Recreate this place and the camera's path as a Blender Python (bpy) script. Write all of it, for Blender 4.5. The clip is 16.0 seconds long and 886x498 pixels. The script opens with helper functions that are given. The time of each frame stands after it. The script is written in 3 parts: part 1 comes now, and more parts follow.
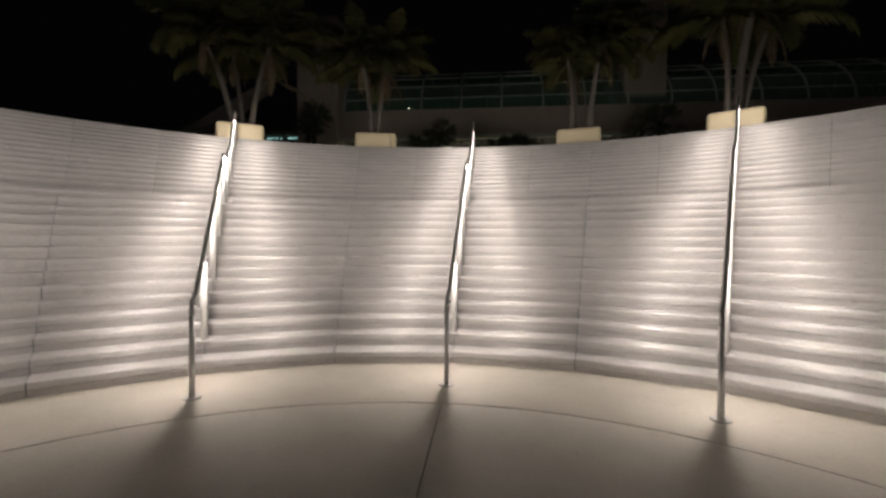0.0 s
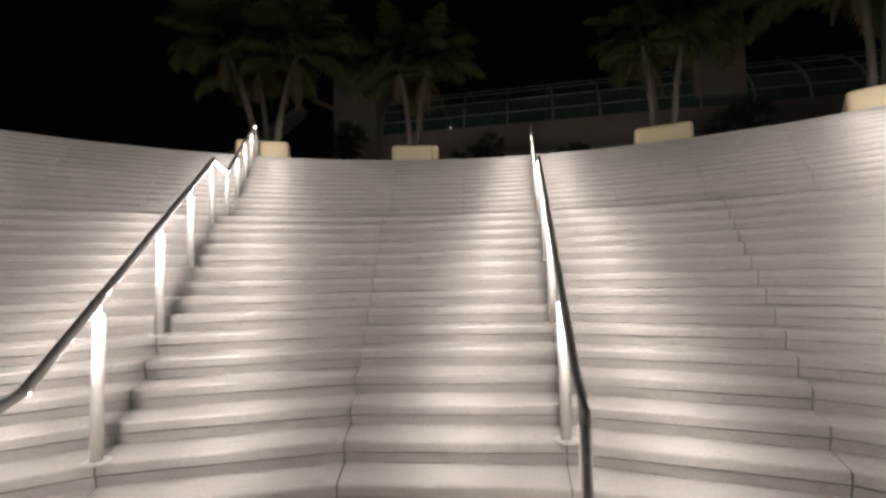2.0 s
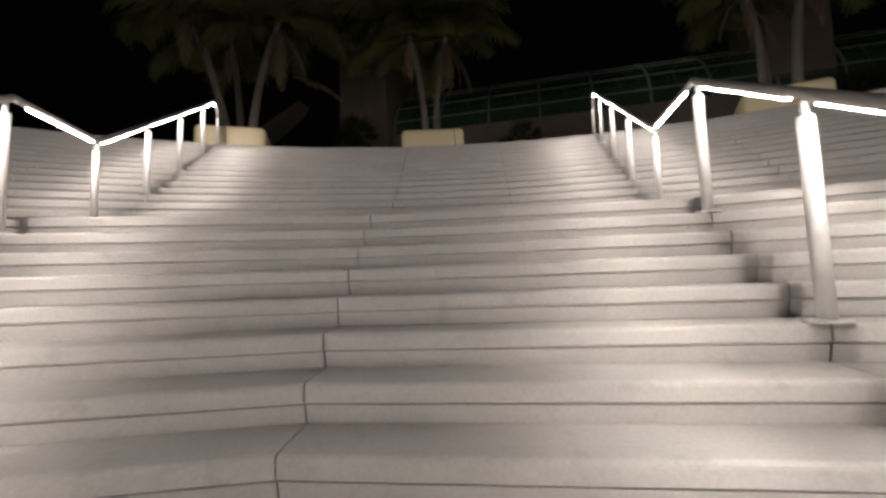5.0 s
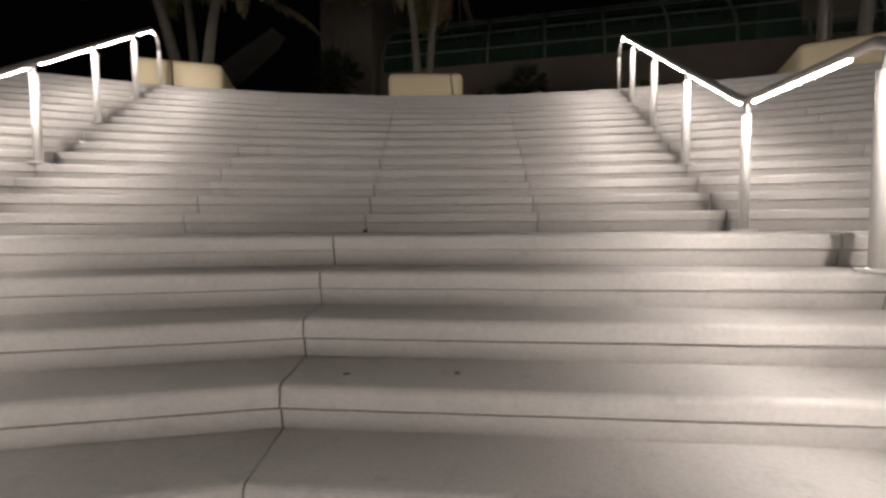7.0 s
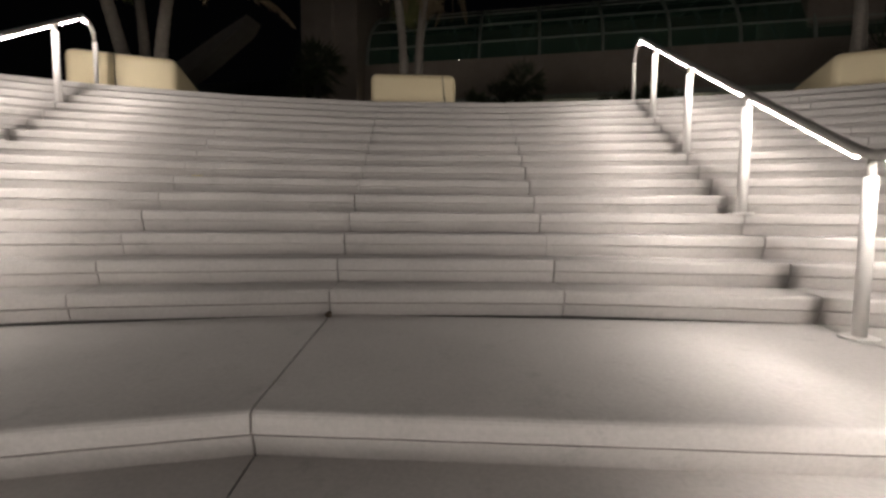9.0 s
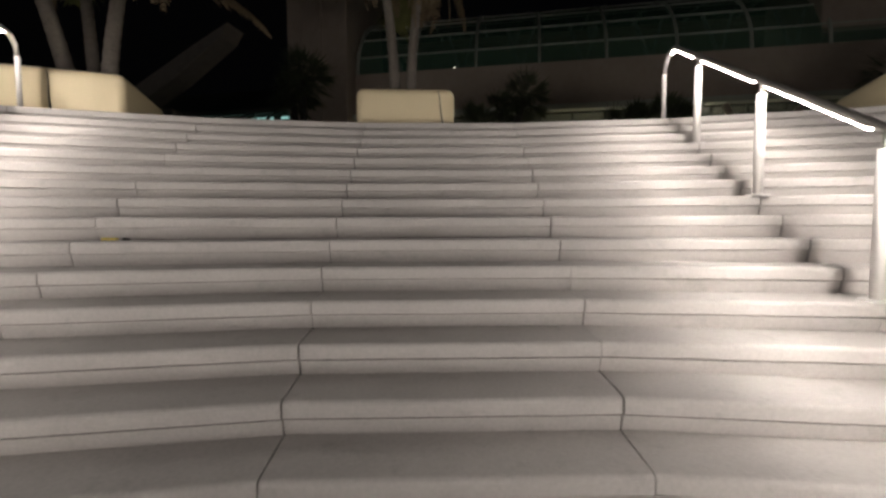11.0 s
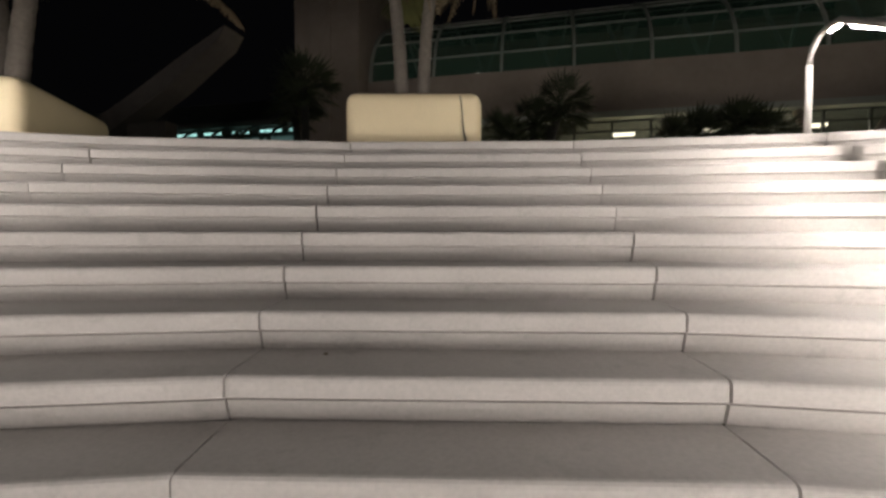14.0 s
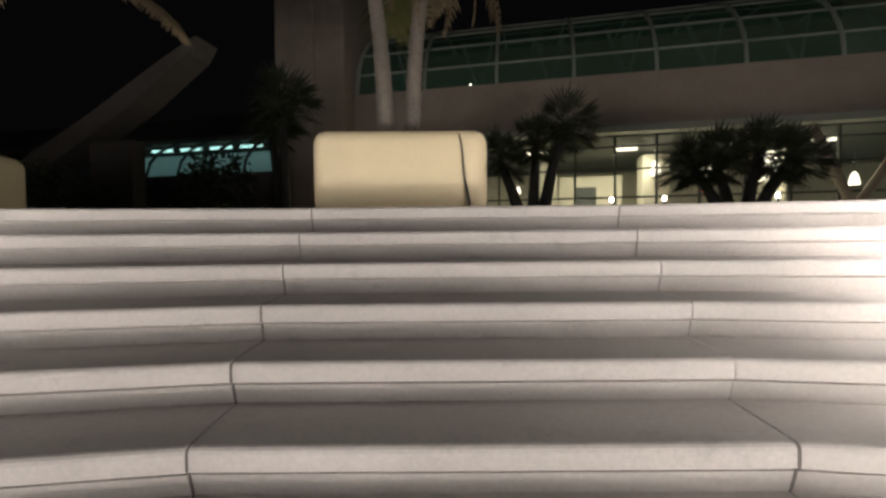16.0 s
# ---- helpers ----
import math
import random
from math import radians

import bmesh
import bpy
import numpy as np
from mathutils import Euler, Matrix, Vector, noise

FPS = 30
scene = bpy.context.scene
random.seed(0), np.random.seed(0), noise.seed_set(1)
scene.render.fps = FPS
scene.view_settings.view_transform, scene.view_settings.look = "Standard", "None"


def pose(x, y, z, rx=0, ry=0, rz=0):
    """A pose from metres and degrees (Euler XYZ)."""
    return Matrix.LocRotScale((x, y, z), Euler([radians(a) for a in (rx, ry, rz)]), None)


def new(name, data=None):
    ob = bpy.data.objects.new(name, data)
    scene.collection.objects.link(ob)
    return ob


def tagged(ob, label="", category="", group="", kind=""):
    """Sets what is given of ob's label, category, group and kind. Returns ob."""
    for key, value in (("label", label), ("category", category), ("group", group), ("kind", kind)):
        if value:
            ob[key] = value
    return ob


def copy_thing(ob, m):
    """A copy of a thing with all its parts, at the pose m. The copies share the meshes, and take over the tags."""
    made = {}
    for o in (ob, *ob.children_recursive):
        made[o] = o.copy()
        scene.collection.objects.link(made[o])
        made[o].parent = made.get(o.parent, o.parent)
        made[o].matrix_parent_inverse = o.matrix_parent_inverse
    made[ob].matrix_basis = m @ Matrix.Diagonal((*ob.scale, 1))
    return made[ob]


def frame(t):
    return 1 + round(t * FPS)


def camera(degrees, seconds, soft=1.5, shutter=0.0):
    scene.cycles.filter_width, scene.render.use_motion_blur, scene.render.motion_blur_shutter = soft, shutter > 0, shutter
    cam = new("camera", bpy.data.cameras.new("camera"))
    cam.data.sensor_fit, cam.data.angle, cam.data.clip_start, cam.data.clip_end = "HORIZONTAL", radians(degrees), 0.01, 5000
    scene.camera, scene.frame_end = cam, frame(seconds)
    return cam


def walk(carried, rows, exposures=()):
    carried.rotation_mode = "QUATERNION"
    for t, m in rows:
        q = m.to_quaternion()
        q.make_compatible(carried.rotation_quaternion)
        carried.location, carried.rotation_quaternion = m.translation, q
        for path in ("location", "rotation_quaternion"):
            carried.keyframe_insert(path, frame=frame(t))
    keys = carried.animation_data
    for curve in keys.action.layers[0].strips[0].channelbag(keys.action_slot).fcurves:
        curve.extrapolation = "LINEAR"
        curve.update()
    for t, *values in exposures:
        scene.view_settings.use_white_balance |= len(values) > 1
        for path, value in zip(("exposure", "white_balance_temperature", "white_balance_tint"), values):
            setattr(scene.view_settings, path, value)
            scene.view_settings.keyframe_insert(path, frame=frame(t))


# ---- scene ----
# ---------------------------------------------------------------- camera
cam = camera(92.75, 16.0, soft=2.8)
ROWS = [
    (0.0, 0.423, 0.466, 1.610, -0.92, -0.16, 5.64),
    (0.5, 0.286, 1.130, 1.576, 0.97, 0.14, 7.69),
    (1.0, 0.223, 1.757, 1.559, 2.36, 0.29, 10.60),
    (1.5, -0.048, 2.428, 1.559, 3.72, 0.86, 10.51),
    (2.0, -0.235, 3.111, 1.575, 3.20, 1.21, 11.36),
    (2.5, -0.425, 3.760, 1.507, -0.11, 1.58, 10.34),
    (3.0, -0.465, 4.387, 1.516, -0.08, 1.95, 8.58),
    (3.5, -0.613, 5.011, 1.551, 1.03, 1.85, 10.89),
    (4.0, -0.812, 5.661, 1.593, 1.73, 1.64, 12.94),
    (4.5, -0.947, 6.250, 1.708, 3.13, 1.68, 14.94),
    (5.0, -1.166, 6.600, 1.911, 5.00, 1.85, 14.01),
    (7.5, -1.562, 8.043, 2.760, -3.84, -0.17, 12.45),
    (8.0, -1.621, 8.291, 2.937, -3.88, -0.84, 13.05),
    (8.5, -1.705, 8.523, 3.061, -4.15, -0.95, 11.04),
    (11.0, -2.030, 9.876, 3.676, -3.28, 0.21, 9.87),
    (11.5, -2.084, 10.135, 3.822, -3.19, 0.46, 11.74),
    (12.0, -2.158, 10.344, 3.942, -3.14, 0.15, 11.49),
    (12.5, -2.220, 10.664, 4.019, -1.26, 0.58, 10.90),
    (13.0, -2.256, 10.990, 4.166, -1.53, 0.29, 10.68),
    (13.5, -2.330, 11.366, 4.179, -2.98, -0.11, 10.03),
    (14.0, -2.400, 11.839, 4.242, -2.17, -0.04, 12.54),
    (14.5, -2.512, 12.170, 4.415, -2.58, -0.20, 12.47),
    (15.0, -2.532, 12.407, 4.570, -1.62, 0.15, 12.91),
    (15.5, -2.576, 12.694, 4.743, -1.46, 0.33, 13.53),
    (16.0, -2.675, 12.921, 4.887, -1.49, 0.59, 11.48),
]
EXPOSURES = ((0.0, 0.64), (2.0, 0.54), (3.5, 0.36), (5.0, 0.28), (8.0, 0.4), (11.0, 0.75), (13.5, 1.2), (14.5, 1.6), (16.0, 1.85))
walk(cam, [(t, pose(x, y, z, 90 + pitch, roll, yaw)) for t, x, y, z, pitch, roll, yaw in ROWS], EXPOSURES)

# ---------------------------------------------------------------- plan (metres; stair centre at the origin)
RISE = 0.17
R_LOW, T_LOW = 6.023, 0.3056      # first nosing and tread of the lower flight (risers 1 to 15)
R_UP, T_UP = 11.644, 0.3173       # first nosing and tread of the upper flight (risers 16 to 30)
BAY = 29.644                      # degrees between two handrails
TOP = 30 * RISE
RAILS = (-2, -1, 0, 1, 2)
LIMIT = 2.5                       # bays built to either side


def nose(n):
    return R_LOW + (n - 1) * T_LOW if n <= 15 else R_UP + (n - 16) * T_UP


def polar(r, deg, z=0.0):
    a = radians(deg)
    return Vector((r * math.sin(a), r * math.cos(a), z))


# ---------------------------------------------------------------- world and lights
world = bpy.data.worlds.new("night")
scene.world = world
world.use_nodes = True
world.node_tree.nodes["Background"].inputs[0].default_value = (0.5, 0.5, 0.58, 1)
world.node_tree.nodes["Background"].inputs[1].default_value = 0.0009

LED = (1.0, 0.915, 0.85)
GLOW_UP, GLOW_DOWN = 265.0, 95.0     # diodes facing up and down the flight
# handrail line in each bay: (radius, height) of the tube's axis
FOOT = ((5.19, 0.0), (5.19, 0.92), (5.24, 0.98), (5.52, 1.02))
RAIL_P4, RAIL_U1, RAIL_TOP = (10.14, 3.43), (11.38, 3.52), (15.95, 5.97)
POSTS = ((6.35, 2), (7.64, 6), (8.80, 10), (10.06, 14), (11.35, 15), (12.65, 19), (13.92, 23), (15.22, 27))
END_R = 16.36


def rail_z(r):
    pts = (FOOT[3], RAIL_P4, RAIL_U1, RAIL_TOP, (END_R, 5.99))
    for (a, za), (b, zb) in zip(pts, pts[1:]):
        if a - 1e-6 <= r <= b + 1e-6:
            return za + (zb - za) * (r - a) / (b - a)
    return pts[0][1]


def strip_lamp(name, deg, ra, rb, tilt, spread, watts):
    """LED line under the tube from radius ra to rb, one row turned outwards by tilt degrees."""
    a, b = polar(ra, deg, rail_z(ra)), polar(rb, deg, rail_z(rb))
    along = (b - a).normalized()
    side = polar(1, deg + 90)
    down = along.cross(side).normalized()
    if down.z > 0:
        down = -down
    data = bpy.data.lights.new(name, "AREA")
    data.shape, data.size, data.size_y = "RECTANGLE", (b - a).length, 0.03
    data.spread = radians(spread)
    data.color, data.energy = LED, watts * (b - a).length
    lamp = new(name, data)
    down = Matrix.Rotation(radians(tilt), 3, along) @ down
    z = -down
    y = z.cross(along)
    lamp.matrix_world = Matrix.Translation((a + b) / 2 + down * 0.052) @ Matrix((along, y, z)).transposed().to_4x4()
    return lamp


# two rows to each side: a broad one, and a focused one that ends at the edge of the lit band (tilt, spread, watts per metre)
BEAMS = ((62, 130, 1.0), (41, 44, 1.4))
SPANS = ((5.56, 9.98), (10.30, 11.26), (11.52, 15.25))
for k in RAILS:
    for ra, rb in SPANS:
        for tilt, spread, watts in BEAMS:
            strip_lamp("led_lamp", k * BAY, ra, rb, tilt, spread, watts)
            strip_lamp("led_lamp", k * BAY, ra, rb, -tilt, spread, watts)
    # extra lamp added at the foot bend to brighten the plaza; no strip here
    strip_lamp("led_lamp", k * BAY, 5.29, 5.45, 0, 165, 36)


# ---------------------------------------------------------------- materials
def material(name, colour, rough=0.7, metal=0.0, grain=30.0, vary=0.12, stain=0.0, bump=0.1, spread=0.0, stain_colour=(0.1, 0.09, 0.08)):
    """A procedural surface: fine grain, broad mottling, stains with a shape of their own, and relief."""
    m = bpy.data.materials.new(name)
    m.use_nodes = True
    nt = m.node_tree
    N, L = nt.nodes, nt.links
    bsdf = N["Principled BSDF"]
    bsdf.inputs["Roughness"].default_value, bsdf.inputs["Metallic"].default_value = rough, metal
    tc = N.new("ShaderNodeTexCoord")
    geo = N.new("ShaderNodeNewGeometry")
    fine, broad = N.new("ShaderNodeTexNoise"), N.new("ShaderNodeTexNoise")
    fine.inputs["Scale"].default_value, fine.inputs["Detail"].default_value = grain, 6
    broad.inputs["Scale"].default_value, broad.inputs["Detail"].default_value = 1.7, 5
    L.new(geo.outputs["Position"], fine.inputs["Vector"])
    L.new(geo.outputs["Position"], broad.inputs["Vector"])
    mix = N.new("ShaderNodeMath")
    mix.operation = "ADD"
    L.new(fine.outputs["Fac"], mix.inputs[0])
    L.new(broad.outputs["Fac"], mix.inputs[1])
    ramp = N.new("ShaderNodeMapRange")
    ramp.inputs["From Min"].default_value, ramp.inputs["From Max"].default_value = 0.6, 1.4
    ramp.inputs["To Min"].default_value, ramp.inputs["To Max"].default_value = 1 - vary, 1 + vary
    L.new(mix.outputs[0], ramp.inputs["Value"])
    mul = N.new("ShaderNodeVectorMath")
    mul.operation = "SCALE"
    mul.inputs[0].default_value = colour
    L.new(ramp.outputs[0], mul.inputs["Scale"])
    last = mul.outputs["Vector"]
    if spread:
        info = N.new("ShaderNodeObjectInfo")
        r2 = N.new("ShaderNodeMapRange")
        r2.inputs["To Min"].default_value, r2.inputs["To Max"].default_value = 1 - spread, 1 + spread
        L.new(info.outputs["Random"], r2.inputs["Value"])
        m2 = N.new("ShaderNodeVectorMath")
        m2.operation = "SCALE"
        L.new(last, m2.inputs[0])
        L.new(r2.outputs[0], m2.inputs["Scale"])
        last = m2.outputs["Vector"]
    if stain:
        spots = N.new("ShaderNodeTexNoise")
        spots.inputs["Scale"].default_value, spots.inputs["Detail"].default_value = 5.0, 8
        spots.inputs["Roughness"].default_value = 0.75
        L.new(geo.outputs["Position"], spots.inputs["Vector"])
        cut = N.new("ShaderNodeMapRange")
        cut.inputs["From Min"].default_value, cut.inputs["From Max"].default_value = 0.56, 0.75
        cut.inputs["To Max"].default_value = stain
        L.new(spots.outputs["Fac"], cut.inputs["Value"])
        mx = N.new("ShaderNodeMix")
        mx.data_type = "RGBA"
        L.new(cut.outputs[0], mx.inputs["Factor"])
        L.new(last, mx.inputs["A"])
        mx.inputs["B"].default_value = (*stain_colour, 1)
        last = mx.outputs["Result"]
    L.new(last, bsdf.inputs["Base Color"])
    if bump:
        b = N.new("ShaderNodeBump")
        b.inputs["Strength"].default_value, b.inputs["Distance"].default_value = bump, 0.01
        L.new(fine.outputs["Fac"], b.inputs["Height"])
        L.new(b.outputs[0], bsdf.inputs["Normal"])
    return m


def glow(name, colour, strength):
    m = bpy.data.materials.new(name)
    m.use_nodes = True
    b = m.node_tree.nodes["Principled BSDF"]
    b.inputs["Base Color"].default_value = (0.8, 0.8, 0.8, 1)
    b.inputs["Emission Color"].default_value = (*colour, 1)
    b.inputs["Emission Strength"].default_value = strength
    return m


def glass(name, colour, rough=0.03, alpha=0.35):
    m = bpy.data.materials.new(name)
    m.use_nodes = True
    b = m.node_tree.nodes["Principled BSDF"]
    b.inputs["Base Color"].default_value = (*colour, 1)
    b.inputs["Roughness"].default_value = rough
    b.inputs["Alpha"].default_value = alpha
    return m


CONCRETE = material("stair_concrete", (0.47, 0.445, 0.425), 0.85, grain=55, vary=0.12, stain=0.4, bump=0.15, spread=0.035, stain_colour=(0.2, 0.185, 0.17))
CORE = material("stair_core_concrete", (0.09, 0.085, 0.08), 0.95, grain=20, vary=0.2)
PAVING = material("plaza_concrete", (0.52, 0.468, 0.395), 0.7, grain=40, vary=0.12, stain=0.35, bump=0.2, stain_colour=(0.24, 0.21, 0.17))
GROUND = material("dark_paving", (0.12, 0.11, 0.1), 0.85, grain=12, vary=0.2)
PAINT = material("white_paint", (0.62, 0.6, 0.575), 0.42, grain=25, vary=0.06, stain=0.1, bump=0.04)
STEEL = material("grey_rail_paint", (0.40, 0.385, 0.36), 0.34, 0.0, grain=80, vary=0.12, bump=0.05)
CREAM = material("cream_planter", (0.80, 0.68, 0.45), 0.6, grain=60, vary=0.06, stain=0.12, bump=0.12, stain_colour=(0.4, 0.3, 0.17))
DARK = material("dark_rubber", (0.03, 0.028, 0.025), 0.7, grain=20)
SOIL = material("soil", (0.07, 0.05, 0.035), 0.95, grain=25, vary=0.4, bump=0.6)
BARK = material("palm_bark", (0.14, 0.123, 0.104), 0.9, grain=22, vary=0.3, stain=0.4, bump=0.6)
LEAF = material("palm_leaf", (0.062, 0.064, 0.016), 0.9, grain=9, vary=0.4, bump=0.0)
DEAD = material("dead_frond", (0.14, 0.105, 0.06), 0.85, grain=15, vary=0.35, bump=0.2)
SHRUB = material("shrub_leaf", (0.035, 0.045, 0.022), 0.6, grain=9, vary=0.4, bump=0.0)
FACADE = material("facade_concrete", (0.33, 0.28, 0.235), 0.85, grain=5, vary=0.1, stain=0.2, bump=0.1)
# facade concrete darkened; the wing's lack of light is put into its colour
WING_CONCRETE_SHADED = material("wing_concrete_shaded", (0.12, 0.107, 0.095), 0.9, grain=5, vary=0.15, stain=0.3, bump=0.1)
MULLION = material("mullion_metal", (0.36, 0.38, 0.34), 0.5, 0.0, grain=20, vary=0.08)
GREEN_GLASS = glass("green_glass", (0.09, 0.2, 0.14), 0.12, 0.38)
CLEAR_GLASS = glass("entrance_glass", (0.35, 0.45, 0.42), 0.02, 0.12)
INNER = material("lobby_wall", (0.5, 0.47, 0.38), 0.8, grain=6, vary=0.15)
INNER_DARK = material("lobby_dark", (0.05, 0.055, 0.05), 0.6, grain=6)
STRIP = glow("led_strip", LED, GLOW_UP)
STRIP_LOW = glow("led_strip_low", LED, GLOW_DOWN)
LOBBY_LAMP = glow("lobby_lamp", (1.0, 0.92, 0.66), 0.8)
TEAL_GLOW = glow("teal_glow", (0.3, 0.75, 0.72), 0.02)
RED_LAMP = glow("red_sign_lamp", (1.0, 0.06, 0.03), 1.5)
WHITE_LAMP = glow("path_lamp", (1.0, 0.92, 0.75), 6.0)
YELLOW = material("yellow_wrapper", (0.75, 0.6, 0.1), 0.4, grain=40)


# ---------------------------------------------------------------- mesh helpers
def mesh_of(name, bm, mat, smooth=False):
    me = bpy.data.meshes.new(name)
    bmesh.ops.recalc_face_normals(bm, faces=bm.faces)
    bm.to_mesh(me)
    bm.free()
    me.materials.append(mat)
    if smooth:
        for p in me.polygons:
            p.use_smooth = True
    return me


def part(name, bm, mat, parent=None, label="", smooth=False):
    ob = new(name, mesh_of(name, bm, mat, smooth))
    ob.parent = parent
    if label:
        tagged(ob, label)
    return ob


def empty(name, m, label, category, group="", kind=""):
    ob = new(name)
    ob.matrix_basis = m
    return tagged(ob, label, category, group, kind)


def add_box(bm, lo, hi, bevel=0.0):
    lo, hi = Vector(lo), Vector(hi)
    made = bmesh.ops.create_cube(bm, size=1, matrix=Matrix.Translation((lo + hi) / 2) @ Matrix.Diagonal((*(hi - lo), 1)))
    if bevel:
        edges = list({e for v in made["verts"] for e in v.link_edges})
        bmesh.ops.bevel(bm, geom=edges, offset=bevel, segments=3, affect="EDGES", profile=0.5)
    return bm


def box(lo, hi, bevel=0.0):
    return add_box(bmesh.new(), lo, hi, bevel)


def add_tube(bm, path, radius, sides=12, caps=True):
    """A tube along a path; radius may be one number or one per point."""
    path = [Vector(p) for p in path]
    rings = []
    up = Vector((0, 0, 1))
    for i, p in enumerate(path):
        d = (path[min(i + 1, len(path) - 1)] - path[max(i - 1, 0)]).normalized()
        ref = Vector((1, 0, 0)) if abs(d.z) > 0.9 else up
        u = d.cross(ref).normalized()
        v = u.cross(d).normalized()
        if rings and u.dot(last_u) < 0:
            u, v = -u, -v
        last_u = u
        rad = radius[i] if isinstance(radius, (list, tuple)) else radius
        rings.append([bm.verts.new(p + (u * math.cos(6.28319 * k / sides) + v * math.sin(6.28319 * k / sides)) * rad) for k in range(sides)])
    for a, b in zip(rings, rings[1:]):
        for k in range(sides):
            bm.faces.new((a[k], a[(k + 1) % sides], b[(k + 1) % sides], b[k]))
    if caps:
        bm.faces.new(rings[0])
        bm.faces.new(rings[-1])
    return bm


def tube(path, radius, sides=12):
    return add_tube(bmesh.new(), path, radius, sides)


def prism(profile, deg_a, deg_b, gap=0.0, bm=None):
    """A (radius, height) outline carried straight from one radial plane to another; gap: set back from both, in metres."""
    bm = bm or bmesh.new()
    ends = []
    for deg, s in ((deg_a, 1), (deg_b, -1)):
        a = radians(deg)
        shift = Vector((math.cos(a), -math.sin(a), 0)) * gap * s
        ends.append([bm.verts.new(polar(r, deg, z) + shift) for r, z in profile])
    n = len(profile)
    for i in range(n):
        bm.faces.new((ends[0][i], ends[0][(i + 1) % n], ends[1][(i + 1) % n], ends[1][i]))
    bm.faces.new(ends[0])
    bm.faces.new(ends[1])
    return bm


# ---------------------------------------------------------------- ground, plaza, terrace
bm = bmesh.new()
bmesh.ops.create_circle(bm, cap_ends=True, radius=900, segments=64, matrix=Matrix.Translation((0, 0, -0.16)))
tagged(part("ground", bm, GROUND), "dark night ground reaching the horizon", "ground", kind="structure")

plaza = empty("floor_plaza", Matrix(), "pale concrete plaza floor with curved and radial joints", "floor", kind="structure")
part("bed", box((-14, -14, -0.15), (14, 6.2, -0.025)), CORE, plaza)
RING = 4.64
bm = bmesh.new()
for i in range(-15, 15):
    prism(((RING + 0.012, 0.0), (6.3, 0.0), (6.3, -0.024), (RING + 0.012, -0.024)), i * BAY / 6, (i + 1) * BAY / 6, bm=bm)
bmesh.ops.remove_doubles(bm, verts=bm.verts, dist=0.0005)
bmesh.ops.delete(bm, geom=[f for f in bm.faces if abs(f.normal.z) < 0.01 and abs(f.calc_center_median().xy.length - 5.45) < 0.3], context="FACES_ONLY")
part("paving_ring", bm, PAVING, plaza)
for a, b in ((-5, 0), (0, 5)):
    bm = bmesh.new()
    top = [polar(RING - 0.012, i * BAY / 6) for i in range(a * 3, b * 3 + 1)]
    sx = -1 if a < 0 else 1
    edge = [Vector((sx * 13, top[0 if a < 0 else -1].y, 0)), Vector((sx * 13, -13, 0)), Vector((sx * 0.005, -13, 0))]
    ring = [p + Vector((sx * 0.005, 0, 0)) for p in top] + (list(edge) if a == 0 else edge[::-1])
    face = bm.faces.new([bm.verts.new(p) for p in ring])
    out = bmesh.ops.extrude_face_region(bm, geom=[face])
    bmesh.ops.translate(bm, verts=[v for v in out["geom"] if isinstance(v, bmesh.types.BMVert)], vec=(0, 0, -0.024))
    part("paving_panel", bm, PAVING, plaza)

bm = bmesh.new()
for i in range(-10, 10):
    prism(((nose(30) + 0.34, TOP - 0.002), (90, TOP - 0.002), (90, -0.15), (nose(30) + 0.34, -0.15)), i * BAY / 4, (i + 1) * BAY / 4, bm=bm)
tagged(part("pavement_terrace", bm, PAVING), "pale concrete upper terrace at the head of the stairs", "pavement", kind="structure")

